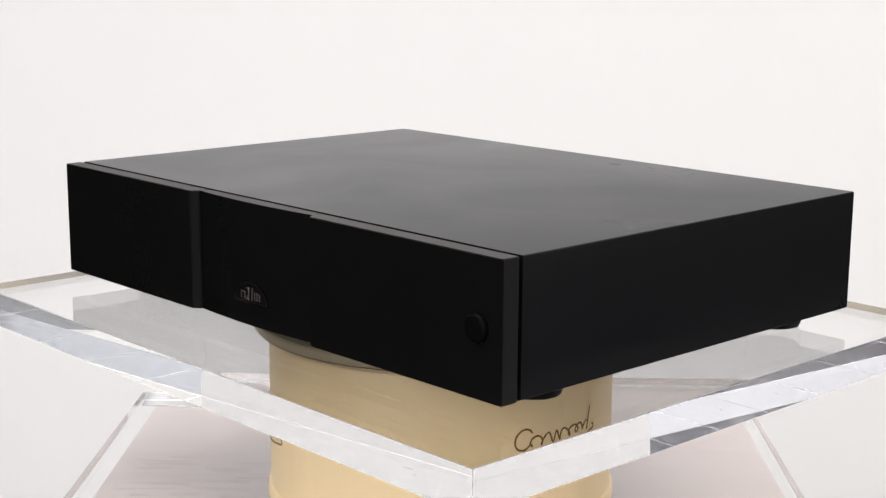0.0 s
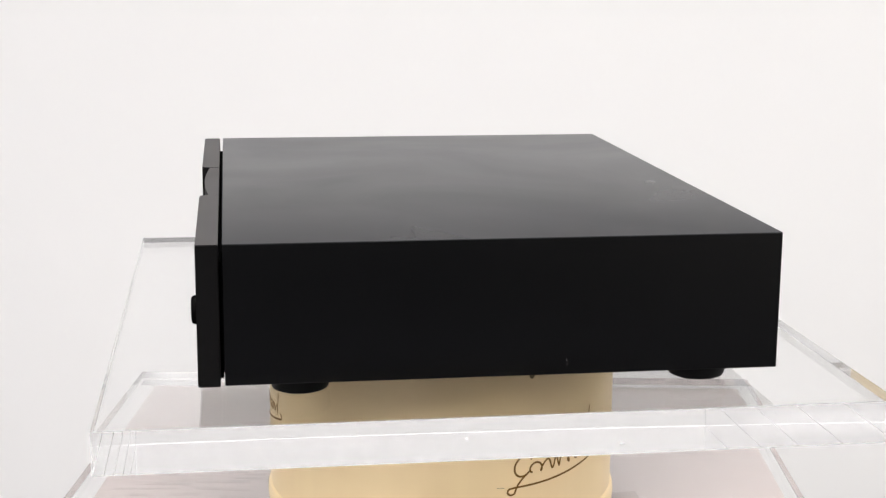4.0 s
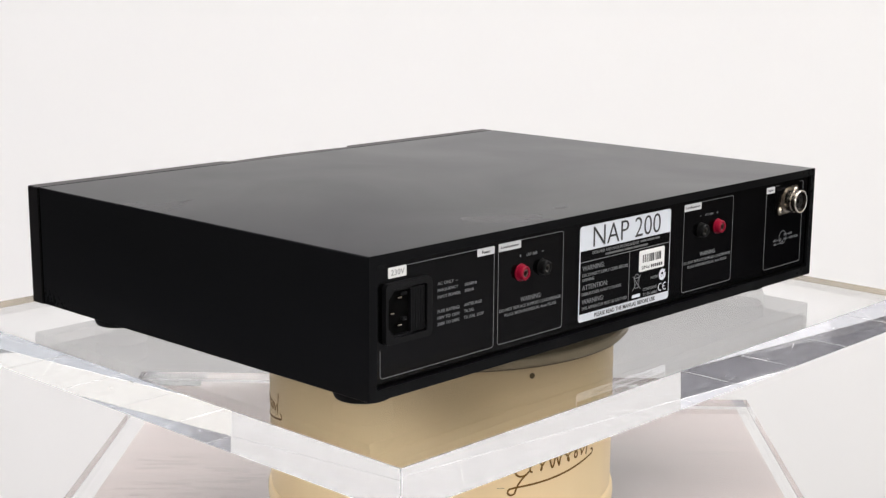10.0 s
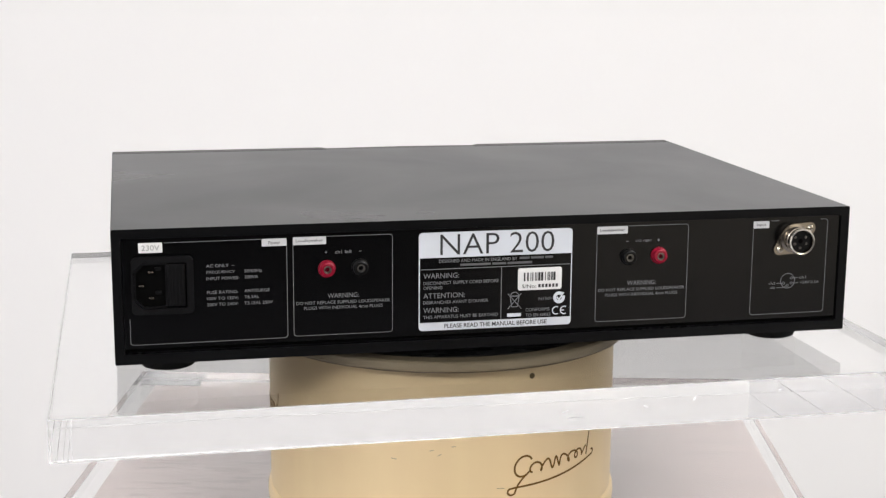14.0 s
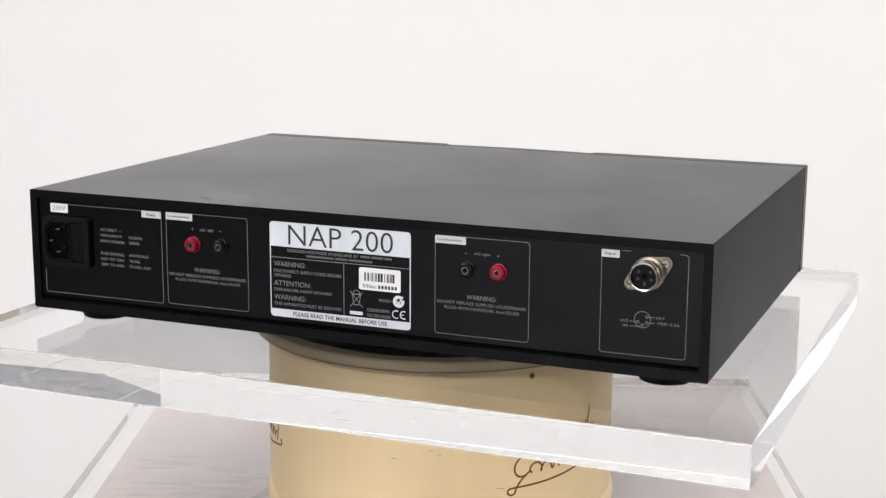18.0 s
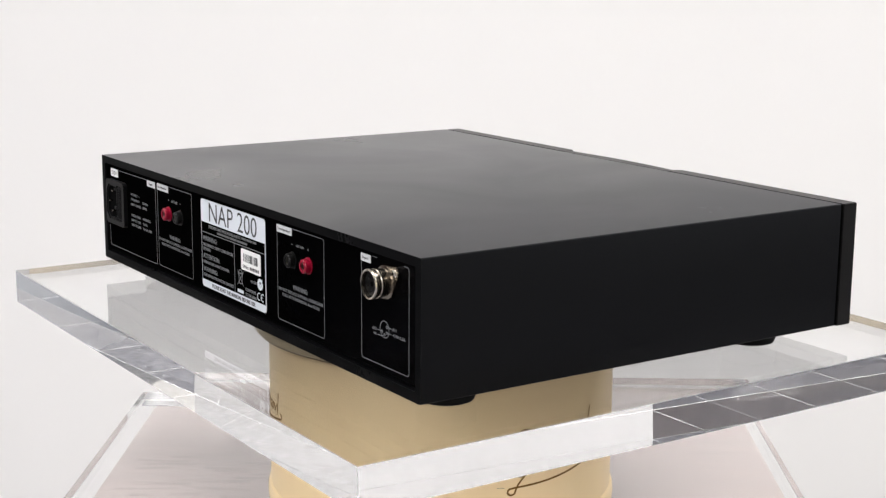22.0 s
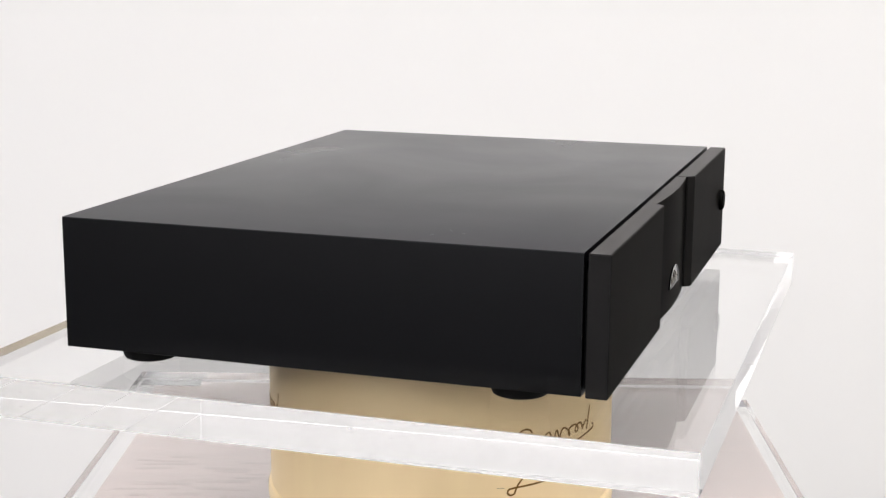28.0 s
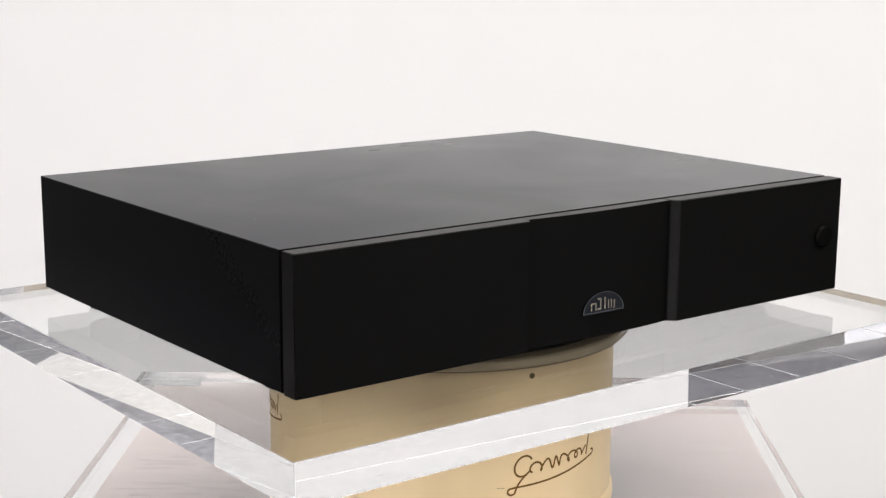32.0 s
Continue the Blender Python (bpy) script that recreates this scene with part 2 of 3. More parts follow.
tagged(part("wall_south_4", box(5.1, X1 + 0.2, Y0 - 0.2, Y0, FLOOR - 0.0003, CEILING), BLUEWALL), "unseen pale blue-grey wall, toned for reflections", "wall", kind="structure")
tagged(part("wall_west", box(X0 - 0.2, X0, Y0, 0.2, FLOOR - 0.0003, CEILING), DARKWALL), "unseen dark grey wall, added for dark reflections", "wall", kind="structure")
tagged(part("wall_west_2", box(X0 - 0.2, X0, 0.2, Y1, FLOOR - 0.0003, CEILING), BROWNWALL), "unseen reddish brown wall, toned for reflections", "wall", kind="structure")
east = tagged(part("wall_east", box(X1, X1 + 0.2, Y0, -3.1, FLOOR - 0.0003, CEILING), GREYWALL), "unseen off-white wall round the added window", "wall", kind="structure")
for ya_, yb_, za_, zb_ in ((-0.7, 0.0, FLOOR - 0.0003, CEILING), (-3.1, -0.7, FLOOR - 0.0003, 0.6), (-3.1, -0.7, 2.3, CEILING)):
    part("wall_field", box(X1, X1 + 0.2, ya_, yb_, za_, zb_), GREYWALL, east)
# unseen window, added so the floor carries a pale bluish glare
window = tagged(holder("added_window_1", "unseen white framed window, added for a pale glare on the floor", "window", (X1 + 0.1, -1.9, 0.6)), kind="structure")
for ya_, yb_, za_, zb_ in ((-1.199, 1.199, 0.001, 0.05), (-1.199, 1.199, 1.65, 1.699), (-1.199, -1.15, 0.051, 1.649), (1.15, 1.199, 0.051, 1.649)):
    part("window_frame", box(-0.04, 0.04, ya_, yb_, za_, zb_, 0.003), WHITE, window)
part("pane", box(-0.003, 0.003, -1.149, 1.149, 0.051, 1.649), ACRYLIC, window, "clear glass pane").visible_shadow = False
tagged(part("wall_east_2", box(X1, X1 + 0.2, 0.0, Y1, FLOOR - 0.0003, CEILING), CREAM), "unseen cream wall, toned for reflections", "wall", kind="structure")
tagged(part("ceiling", box(X0 - 0.2, X1 + 0.2, Y0 - 0.2, Y1 + 0.2, CEILING, CEILING + 0.2), CEIL), "plain white painted ceiling", "ceiling", kind="structure")

# ---- stand ----
BASE_YAW = -1.3


def pedestal():
    top = holder("display_plinth", "pinkish grey laminated display plinth under the acrylic base", "plinth", (0, 0, FLOOR))
    top.rotation_euler.z = radians(BASE_YAW)
    part("cabinet", box(-0.245, 0.245, -0.207, 0.207, 0.06, BASE_LOW - 0.0255, 0.002), PLINTH, top)
    part("kick_base", box(-0.215, 0.215, -0.177, 0.177, 0.0, 0.0595), DARKGREY, top)
    part("top_board", box(-0.2430, 0.2430, -0.2112, 0.2112, BASE_LOW - 0.025, BASE_LOW - 0.0012, 0.002), PLINTH, top)
    z = BASE_LOW - 0.0012
    rnd = random.Random(3)
    for k in range(26):
        x, y, w = -0.215 + 0.085 * rnd.random(), 0.075 - 0.0052 * k + rnd.uniform(-0.003, 0.003), rnd.uniform(0.012, 0.045)
        h = rnd.uniform(0.0010, 0.0028)
        bm = box(-w / 2, w / 2, -h, h, 0, 0.0002)
        part("print_mark", moved(bm, pose(x, y, z, 0, 0, rnd.uniform(-7, 5))), FAINT, top, "faint streak of unreadable grey print")
    return top


pedestal()


def lower_plate():
    top = holder("acrylic_base", "thick clear acrylic base plate with polished edges", "base plate")
    top.rotation_euler.z = radians(BASE_YAW)
    plate = frosted(part("plate", box(-0.2560, 0.2505, -0.2125, 0.2125, BASE_LOW, BASE_TOP, 0.0002, 1), ACRYLIC, top, smooth=False))
    plate.visible_shadow = False
    part("corner_strip", box(-0.254, -0.205, 0.197, 0.2105, BASE_LOW - 0.0012, BASE_LOW - 0.0003, 0.0003), DARKGREY, top, "dark grey strip at the corner")
    return top


lower_plate()

DRUM_R = 0.1172


def scribble(parent, start):
    """A flowing pen stroke wound on the drum: a big open loop, a run of humps, a tall stroke and a sweep below that ends in a loop."""
    def stroke(pts):
        bm = bmesh.new()
        rings = []
        for k, (s, z) in enumerate(pts):
            s2, z2 = pts[min(k + 1, len(pts) - 1)]
            s1, z1 = pts[max(k - 1, 0)]
            ds, dz = s2 - s1, z2 - z1
            n = math.hypot(ds, dz) or 1
            ds, dz = ds / n, dz / n
            ring = []
            for a in range(6):
                c, w = math.cos(a * math.pi / 3), math.sin(a * math.pi / 3)
                az = radians(start) + (s - dz * c * 0.00064) / DRUM_R
                r = DRUM_R + 0.0001 + w * 0.00022
                ring.append(bm.verts.new((r * math.sin(az), -r * math.cos(az), z + ds * c * 0.00064)))
            rings.append(ring)
        for a, b in zip(rings, rings[1:]):
            for k in range(6):
                bm.faces.new((a[k], a[(k + 1) % 6], b[(k + 1) % 6], b[k]))
        bm.faces.new(rings[0]), bm.faces.new(rings[-1][::-1])
        return bm
    mm = 0.001
    loop = [(8.5 * mm + 6.2 * mm * math.cos(a) + 1.2 * mm * math.sin(a), Z0 - 0.0905 + 6.6 * mm * math.sin(a)) for a in [0.6 + k * 0.24 for k in range(22)]]
    tail_s, tail_z = loop[-1]
    sweep = [(tail_s + (2.5 * mm - tail_s) * q - 2 * mm * math.sin(math.pi * q), tail_z + (Z0 - 0.1075 - tail_z) * q) for q in [k / 10 for k in range(1, 11)]]
    sweep += [(0.2 * mm + 2.6 * mm * math.cos(a), Z0 - 0.1062 + 2.2 * mm * math.sin(a)) for a in (-0.9, -1.5, -2.2, -2.9, -3.6, -4.2)]
    sweep += [(-1.0 * mm + 71.5 * mm * q, Z0 - 0.1038 + 0.0045 * q + 0.0035 * q * q - 0.0012 * math.sin(math.pi * q)) for q in [k / 16 for k in range(1, 17)]]
    sweep += [(70.5 * mm + 1.6 * mm * math.sin(a), Z0 - 0.0940 - 1.6 * mm * math.cos(a)) for a in (0.6, 1.2, 1.8, 2.4, 3.0, 3.6)]
    humps = []
    for k in range(151):
        q = k / 150
        a = (q + 0.022 * math.sin(16 * q)) * 2 * math.pi * 6.5
        tall_ = 2.9 + 0.5 * math.sin(5 * q)
        humps.append((15 * mm + 48 * mm * q - (1.5 + 1.6 * math.cos(9 * q)) * mm * math.sin(a), Z0 - 0.0925 + 0.0020 * q - tall_ * mm * math.cos(a)))
    tall = [(63.5 * mm + 3.2 * mm * q, Z0 - 0.0945 + 0.0150 * q) for q in (0, 0.25, 0.5, 0.75, 1.0)]
    for pts in (loop + sweep, humps, tall):
        part("engraved_stroke", stroke(pts), BROWN, parent, "brown engraved flowing pen stroke")


def drum():
    top = holder("bearing_drum", "champagne gold metal drum with brown engraved script", "turntable drum", (0, 0, 0))
    lo, hi = BASE_TOP + 0.0005, SLAB_LOW - 0.0080
    part("shell", lathe([(0, lo + 0.011), (DRUM_R, lo + 0.011), (DRUM_R, hi - 0.0008), (DRUM_R - 0.0008, hi), (0, hi)], 160), GOLD, top)
    part("foot_ring", lathe([(0, lo), (0.1182, lo), (0.1190, lo + 0.0010), (0.1193, lo + 0.0035), (0.1191, lo + 0.0070), (0.1183, lo + 0.0098), (0.1174, lo + 0.0109), (0, lo + 0.0109)], 160), GOLD, top, "rounded gold foot ring")
    for az in (22.0, 142.0, -98.0):
        scribble(top, az)
    for az in (28.6, 148.6, -91.4):
        a = radians(az)
        m = pose(DRUM_R * math.sin(a), -DRUM_R * math.cos(a), hi - 0.0075) @ pose(0, 0, 0, 0, 0, az) @ pose(0, 0, 0, 90)
        part("grub_screw", moved(lathe([(0, 0.0001), (0.0009, 0.0001), (0.0010, 0.0004), (0.0017, 0.0004), (0.0019, 0.0001), (0.0019, -0.003), (0, -0.003)], 20), m), SCREW, top, "small dark set screw")
    for az, z, w, tilt in ((-14.2, -0.0830, 0.0036, 8), (-2.7, -0.0766, 0.0030, -12), (-0.3, -0.0794, 0.0026, -30), (3.9, -0.0740, 0.0028, -5), (18.6, -0.1030, 0.0050, 4), (-33.0, -0.0490, 0.0030, 10), (8.0, -0.0600, 0.0020, 40)):
        a = radians(az)
        m = pose((DRUM_R + 0.00002) * math.sin(a), -(DRUM_R + 0.00002) * math.cos(a), Z0 + z) @ pose(0, 0, 0, 0, 0, az) @ pose(0, 0, 0, 0, tilt, 0)
        part("scuff", moved(box(-w / 2, w / 2, -0.00008, 0.00008, -0.00016, 0.00016), m), SCUFF, top, "small brown scuff on the metal")
    return top


drum()


# ---- turning slab ----
def turning_slab():
    top = holder("turning_slab", "thick clear acrylic turntable slab with polished edges, turning", "turntable", (0, 0, 0))
    body = part("slab", box(-0.251, 0.251, -0.2127, 0.2127, SLAB_LOW, SLAB_TOP, 0.0002, 1), ACRYLIC, top, smooth=False)
    body.visible_shadow = False
    part("bearing_disc", lathe([(0, SLAB_LOW - 0.0070), (0.1262, SLAB_LOW - 0.0070), (0.1274, SLAB_LOW - 0.0058), (0.1274, SLAB_LOW - 0.0018), (0.1262, SLAB_LOW - 0.0006), (0, SLAB_LOW - 0.0006)], 128), COLLAR, top, "satin champagne metal bearing disc")
    # thin dark sheet on the disc, painting in the amplifier's shade and reflection
    part("shade_plate", lathe([(0, SLAB_LOW - 0.0006), (0.1165, SLAB_LOW - 0.0006), (0.1169, SLAB_LOW - 0.0003), (0, SLAB_LOW - 0.0003)], 128), SHADED, top, "dark sheet for the shade and reflection painted on the bearing disc")
    # dark ring set in the gap to paint its shadow line
    part("gap_ring", lathe([(0.1180, SLAB_LOW - 0.0076), (0.1258, SLAB_LOW - 0.0076), (0.1258, SLAB_LOW - 0.00705), (0.1180, SLAB_LOW - 0.00705), (0.1180, SLAB_LOW - 0.0076)], 128), GAP, top, "thin dark ring painting the shade of the gap under the disc")
    for x, z, w, tilt in ((-0.0239, -0.0236, 0.0042, 20), (-0.0297, -0.0273, 0.0080, 2), (-0.0706, -0.0233, 0.0030, -25), (-0.0995, -0.0202, 0.0030, 60), (-0.1504, -0.0182, 0.0022, 10)):
        part("scuff", moved(box(-w / 2, w / 2, 0, 0.00012, -0.00012, 0.00012), pose(x, 0.2127, Z0 + z, 0, tilt, 0)), CHIP, top, "fine grey scuff on the polished edge")
    for y, z, w, side in ((-0.0227, -0.0228, 0.0014, 1), (-0.1007, -0.0345, 0.0030, -1), (-0.0317, -0.0190, 0.0014, -1), (0.0600, -0.0290, 0.0024, 1)):
        part("scuff", box(side * 0.25105 - 0.00008, side * 0.25105 + 0.00008, y - w / 2, y + w / 2, Z0 + z - 0.00025, Z0 + z + 0.00025), CHIP, top, "fine grey scuff on the polished edge")
    frosted(body)
    return top


slab = turning_slab()

# ---- amplifier ----
W, D0, D1, H = 0.2165, -0.1456, 0.1557, 0.0753   # half width, front, back, height
PY = D1 - 0.0014                                 # face of the rear panel


def edged(ob):
    """Gives the machined faces round a blasted front their own, brighter finish."""
    ob.data.materials.append(EDGE)
    for p in ob.data.polygons:
        if p.normal.z > 0.5 or abs(p.normal.x) > 0.9 or (p.normal.y > -0.85 and abs(p.center.x) < 0.062):
            p.material_index = 1
    return ob


def amplifier():
    amp = holder("power_amplifier", "matte black metal power amplifier on four rubber feet", "amplifier", (0, 0, Z0))
    # bent sleeve, open at the back
    outer = outline(2 * W, H + 0.0006, 0.0010, 4, 0, H / 2 - 0.0003)
    inner = outline(2 * W - 0.0104, H - 0.0104, 0.0010, 4, 0, H / 2)
    sleeve = part("sleeve", ring_of(outer, inner, D0, D1), BLACK, amp, "matte black folded metal sleeve, speckled coat painted lighter as lit on top")
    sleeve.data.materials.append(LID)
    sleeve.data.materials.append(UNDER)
    # up-facing faces take the brightened coat, the underside its own matt black
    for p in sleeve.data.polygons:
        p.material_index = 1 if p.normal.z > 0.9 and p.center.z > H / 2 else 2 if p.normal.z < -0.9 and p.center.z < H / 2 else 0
    part("front_bulkhead", box(-W + 0.0055, W - 0.0055, D0 - 0.0003, D0 + 0.002, 0.0055, H - 0.0055), VOID, amp)
    part("inner_front", box(-W + 0.004, W - 0.004, -0.1478, D0 - 0.0004, 0.003, H - 0.010), VOID, amp)
    back = part("rear_panel", box(-W + 0.0056, W - 0.0056, PY - 0.002, PY, 0.0078, H - 0.0056), PANEL, amp, "black rear panel with pale print")
    # dark strip painting the shade in the recess below the rear panel
    part("rear_gap_shade", box(-W + 0.0056, W - 0.0056, PY - 0.008, PY - 0.0025, 0.0053, 0.0077), VOID, amp)
    for x, y, w, tilt in ((-0.1821, -0.0643, 0.0045, 35), (-0.1963, -0.0580, 0.0030, -20), (-0.1880, -0.0733, 0.0020, 70)):
        part("scratch", moved(box(-w / 2, w / 2, -0.00012, 0.00012, -0.00005, 0.00004), pose(x, y, H, 0, 0, tilt)), CHIP, amp, "fine pale scratch on the lid")
    # front plate: two flat wings and a bowed middle between them
    F, B, LOW = -0.1597, -0.1479, -0.0010
    for s in (1, -1):
        pts = [(s * 0.0608, F), (s * W, F), (s * W, B), (s * 0.0572, B), (s * 0.0572, -0.1552)]
        bm = bmesh.new()
        lo, hi = [bm.verts.new((x, y, LOW)) for x, y in pts], [bm.verts.new((x, y, H - 0.0002)) for x, y in pts]
        bm.faces.new(lo), bm.faces.new(hi[::-1])
        for k in range(5):
            j = (k + 1) % 5
            bm.faces.new((lo[k], hi[k], hi[j], lo[j]))
        bmesh.ops.recalc_face_normals(bm, faces=bm.faces)
        bmesh.ops.bevel(bm, geom=bm.edges[:], offset=0.00045, segments=2, affect="EDGES")
        edged(part("front_wing", bm, PLATE, amp, "black anodised front panel wing"))
    bm = bmesh.new()
    n = 28
    lo, hi, bl, bh = [], [], [], []
    for k in range(n + 1):
        x = -0.0570 + 0.1140 * k / n
        y = -0.1543 - 0.0029 * math.cos(x / 0.0570 * math.pi / 2) ** 0.9
        lo.append(bm.verts.new((x, y, LOW)))
        hi.append(bm.verts.new((x, y, H - 0.0003)))
        bl.append(bm.verts.new((x, B, LOW)))
        bh.append(bm.verts.new((x, B, H - 0.0003)))
    for k in range(n):
        for a, b in ((lo, hi), (hi, bh), (bh, bl), (bl, lo)):
            bm.faces.new((a[k], a[k + 1], b[k + 1], b[k]))
    bm.faces.new((lo[0], hi[0], bh[0], bl[0])), bm.faces.new((lo[n], bl[n], bh[n], hi[n]))
    edged(part("front_centre", bm, PLATE, amp, "bowed black centre of the front panel"))
    # half-round badge with upright bright shapes
    badge = [(0.0165 * math.cos(math.pi * k / 28), 0.0139 + 0.0122 * math.sin(math.pi * k / 28)) for k in range(29)]
    b = part("badge", slab_of(badge, -0.1576, -0.1553), GLOSS, amp, "dark chrome half-round badge with bright shapes")
    rim_o = badge
    rim_i = [(x * 0.955, 0.0139 + (z - 0.0139) * 0.94 + 0.0004) for x, z in badge]
    part("badge_rim", ring_of(rim_o, rim_i, -0.1579, -0.1575), DIM, b, "thin bright rim")
    part("badge_ledge", box(-0.0170, 0.0170, -0.1582, -0.1563, 0.0131, 0.0140, 0.0003), GLOSS, b, "thin dark ledge")
    for x, w, z, h in ((-0.0098, 0.0012, 0.0152, 0.0046), (-0.0084, 0.0030, 0.0190, 0.0010), (-0.0062, 0.0012, 0.0152, 0.0048), (-0.0034, 0.0032, 0.0152, 0.0013), (-0.0024, 0.0012, 0.0160, 0.0064), (-0.0038, 0.0028, 0.0214, 0.0012), (0.0012, 0.0013, 0.0152, 0.0074), (0.0040, 0.0012, 0.0152, 0.0056), (0.0064, 0.0012, 0.0152, 0.0054), (0.0088, 0.0012, 0.0152, 0.0048)):
        part("badge_shape", box(x - w / 2, x + w / 2, -0.1580, -0.1575, z, z + h, 0.0002), NICKEL, b, "small bright shape")
    # power button
    m = pose(0.1990, F, 0.0370, 90)
    part("power_button", moved(lathe([(0, 0.0030), (0.0060, 0.0029), (0.0071, 0.0024), (0.0077, 0.0014), (0.0078, -0.0005), (0, -0.0005)], 40), m), BUTTON, amp, "round black push button")
    for x in (0.1870, -0.1850):
        for y in (-0.1052, 0.1195):
            prof = [(0, -0.0111), (0.0136, -0.0111), (0.0152, -0.0104), (0.0162, -0.0080), (0.0166, -0.0030), (0.0166, 0.0002), (0, 0.0002)]
            part("foot", lathe(prof, 40), RUBBER, amp, "round black rubber foot", (x, y, 0))
    return amp, back


amp, rear = amplifier()


def mmu(u, z):
    """Rear-panel millimetres, u to the right as seen from behind, to the amplifier's x and z."""
    return -u * 0.992 / 1000, z / 1000


def say(text, u0, u1, z, cap, ink=None, parent=None, lift=0.0, thin=0.0, name="lettering", label=""):
    """A line of print from u0 to u1 on the rear panel, z its middle and cap its height, in millimetres."""
    x, zz = mmu((u0 + u1) / 2, z)
    return part(name, letters(text, (u1 - u0) / 1000, cap / 1000, 0.00006, thin), ink or INK, parent or rear, label, (x, PY + 0.0001 + lift, zz))


def bars(u0, u1, z, cap, words, ink=None, parent=None, lift=0.0):
    """Unreadable print as plain bars, one for each word."""
    total, u = sum(words) + 0.6 * (len(words) - 1), u0
    for w in words:
        du = (u1 - u0) * w / total
        x, zz = mmu(u + du / 2, z)
        part("print_bar", box(-du / 2000, du / 2000, 0, 0.00012, -cap / 2000, cap / 2000), ink or INK, parent or rear, "", (x, PY + 0.00004 + lift, zz))
        u += (u1 - u0) * (w + 0.6) / total


def flat(name, u0, u1, z0, z1, r, ink, parent=None, lift=0.0, thick=0.0003, label=""):
    x, z = mmu((u0 + u1) / 2, (z0 + z1) / 2)
    return part(name, slab_of(outline((u1 - u0) / 1000, (z1 - z0) / 1000, r / 1000), 0, thick), ink, parent or rear, label, (x, PY + lift, z))


def rule(u0, u1, z0, z1, r, wide=0.30):
    """A thin printed frame."""
    x, z = mmu((u0 + u1) / 2, (z0 + z1) / 2)
    o = outline((u1 - u0) / 1000, (z1 - z0) / 1000, r / 1000)
    i = outline((u1 - u0 - 2 * wide) / 1000, (z1 - z0 - 2 * wide) / 1000, (r - wide) / 1000)
    part("printed_frame", ring_of(o, i, 0, 0.00008), INK, rear, "thin pale printed frame", (x, PY, z))


def line(u0, z0, u1, z1, wide=0.30, ink=None, parent=None, lift=0.0, name="printed_line"):
    du, dz = u1 - u0, z1 - z0
    n = math.hypot(du, dz)
    x, z = mmu((u0 + u1) / 2, (z0 + z1) / 2)
    bm = box(-n / 2000, n / 2000, 0, 0.00010, -wide / 2000, wide / 2000)
    part(name, moved(bm, pose(0, 0, 0, 0, math.degrees(math.atan2(dz, du)), 0)), ink or INK, parent or rear, "", (x, PY + lift, z))


def arc(u, z, r, a0, a1, wide=0.30, ink=None, parent=None, lift=0.0, name="printed_arc"):
    n = 24
    bm = bmesh.new()
    rows = []
    for k in range(n + 1):
        a = radians(a0 + (a1 - a0) * k / n)
        rows.append([bm.verts.new((-(rr * math.cos(a)) / 1000, y, rr * math.sin(a) / 1000)) for rr, y in ((r - wide / 2, 0), (r + wide / 2, 0), (r + wide / 2, 0.0001), (r - wide / 2, 0.0001))])
    for p, q in zip(rows, rows[1:]):
        for j in range(4):
            bm.faces.new((p[j], p[(j + 1) % 4], q[(j + 1) % 4], q[j]))
    if abs(a1 - a0) < 360:
        bm.faces.new(rows[0]), bm.faces.new(rows[-1][::-1])
    x, zz = mmu(u, z)
    part(name, bm, ink or INK, parent or rear, "", (x, PY + lift, zz))


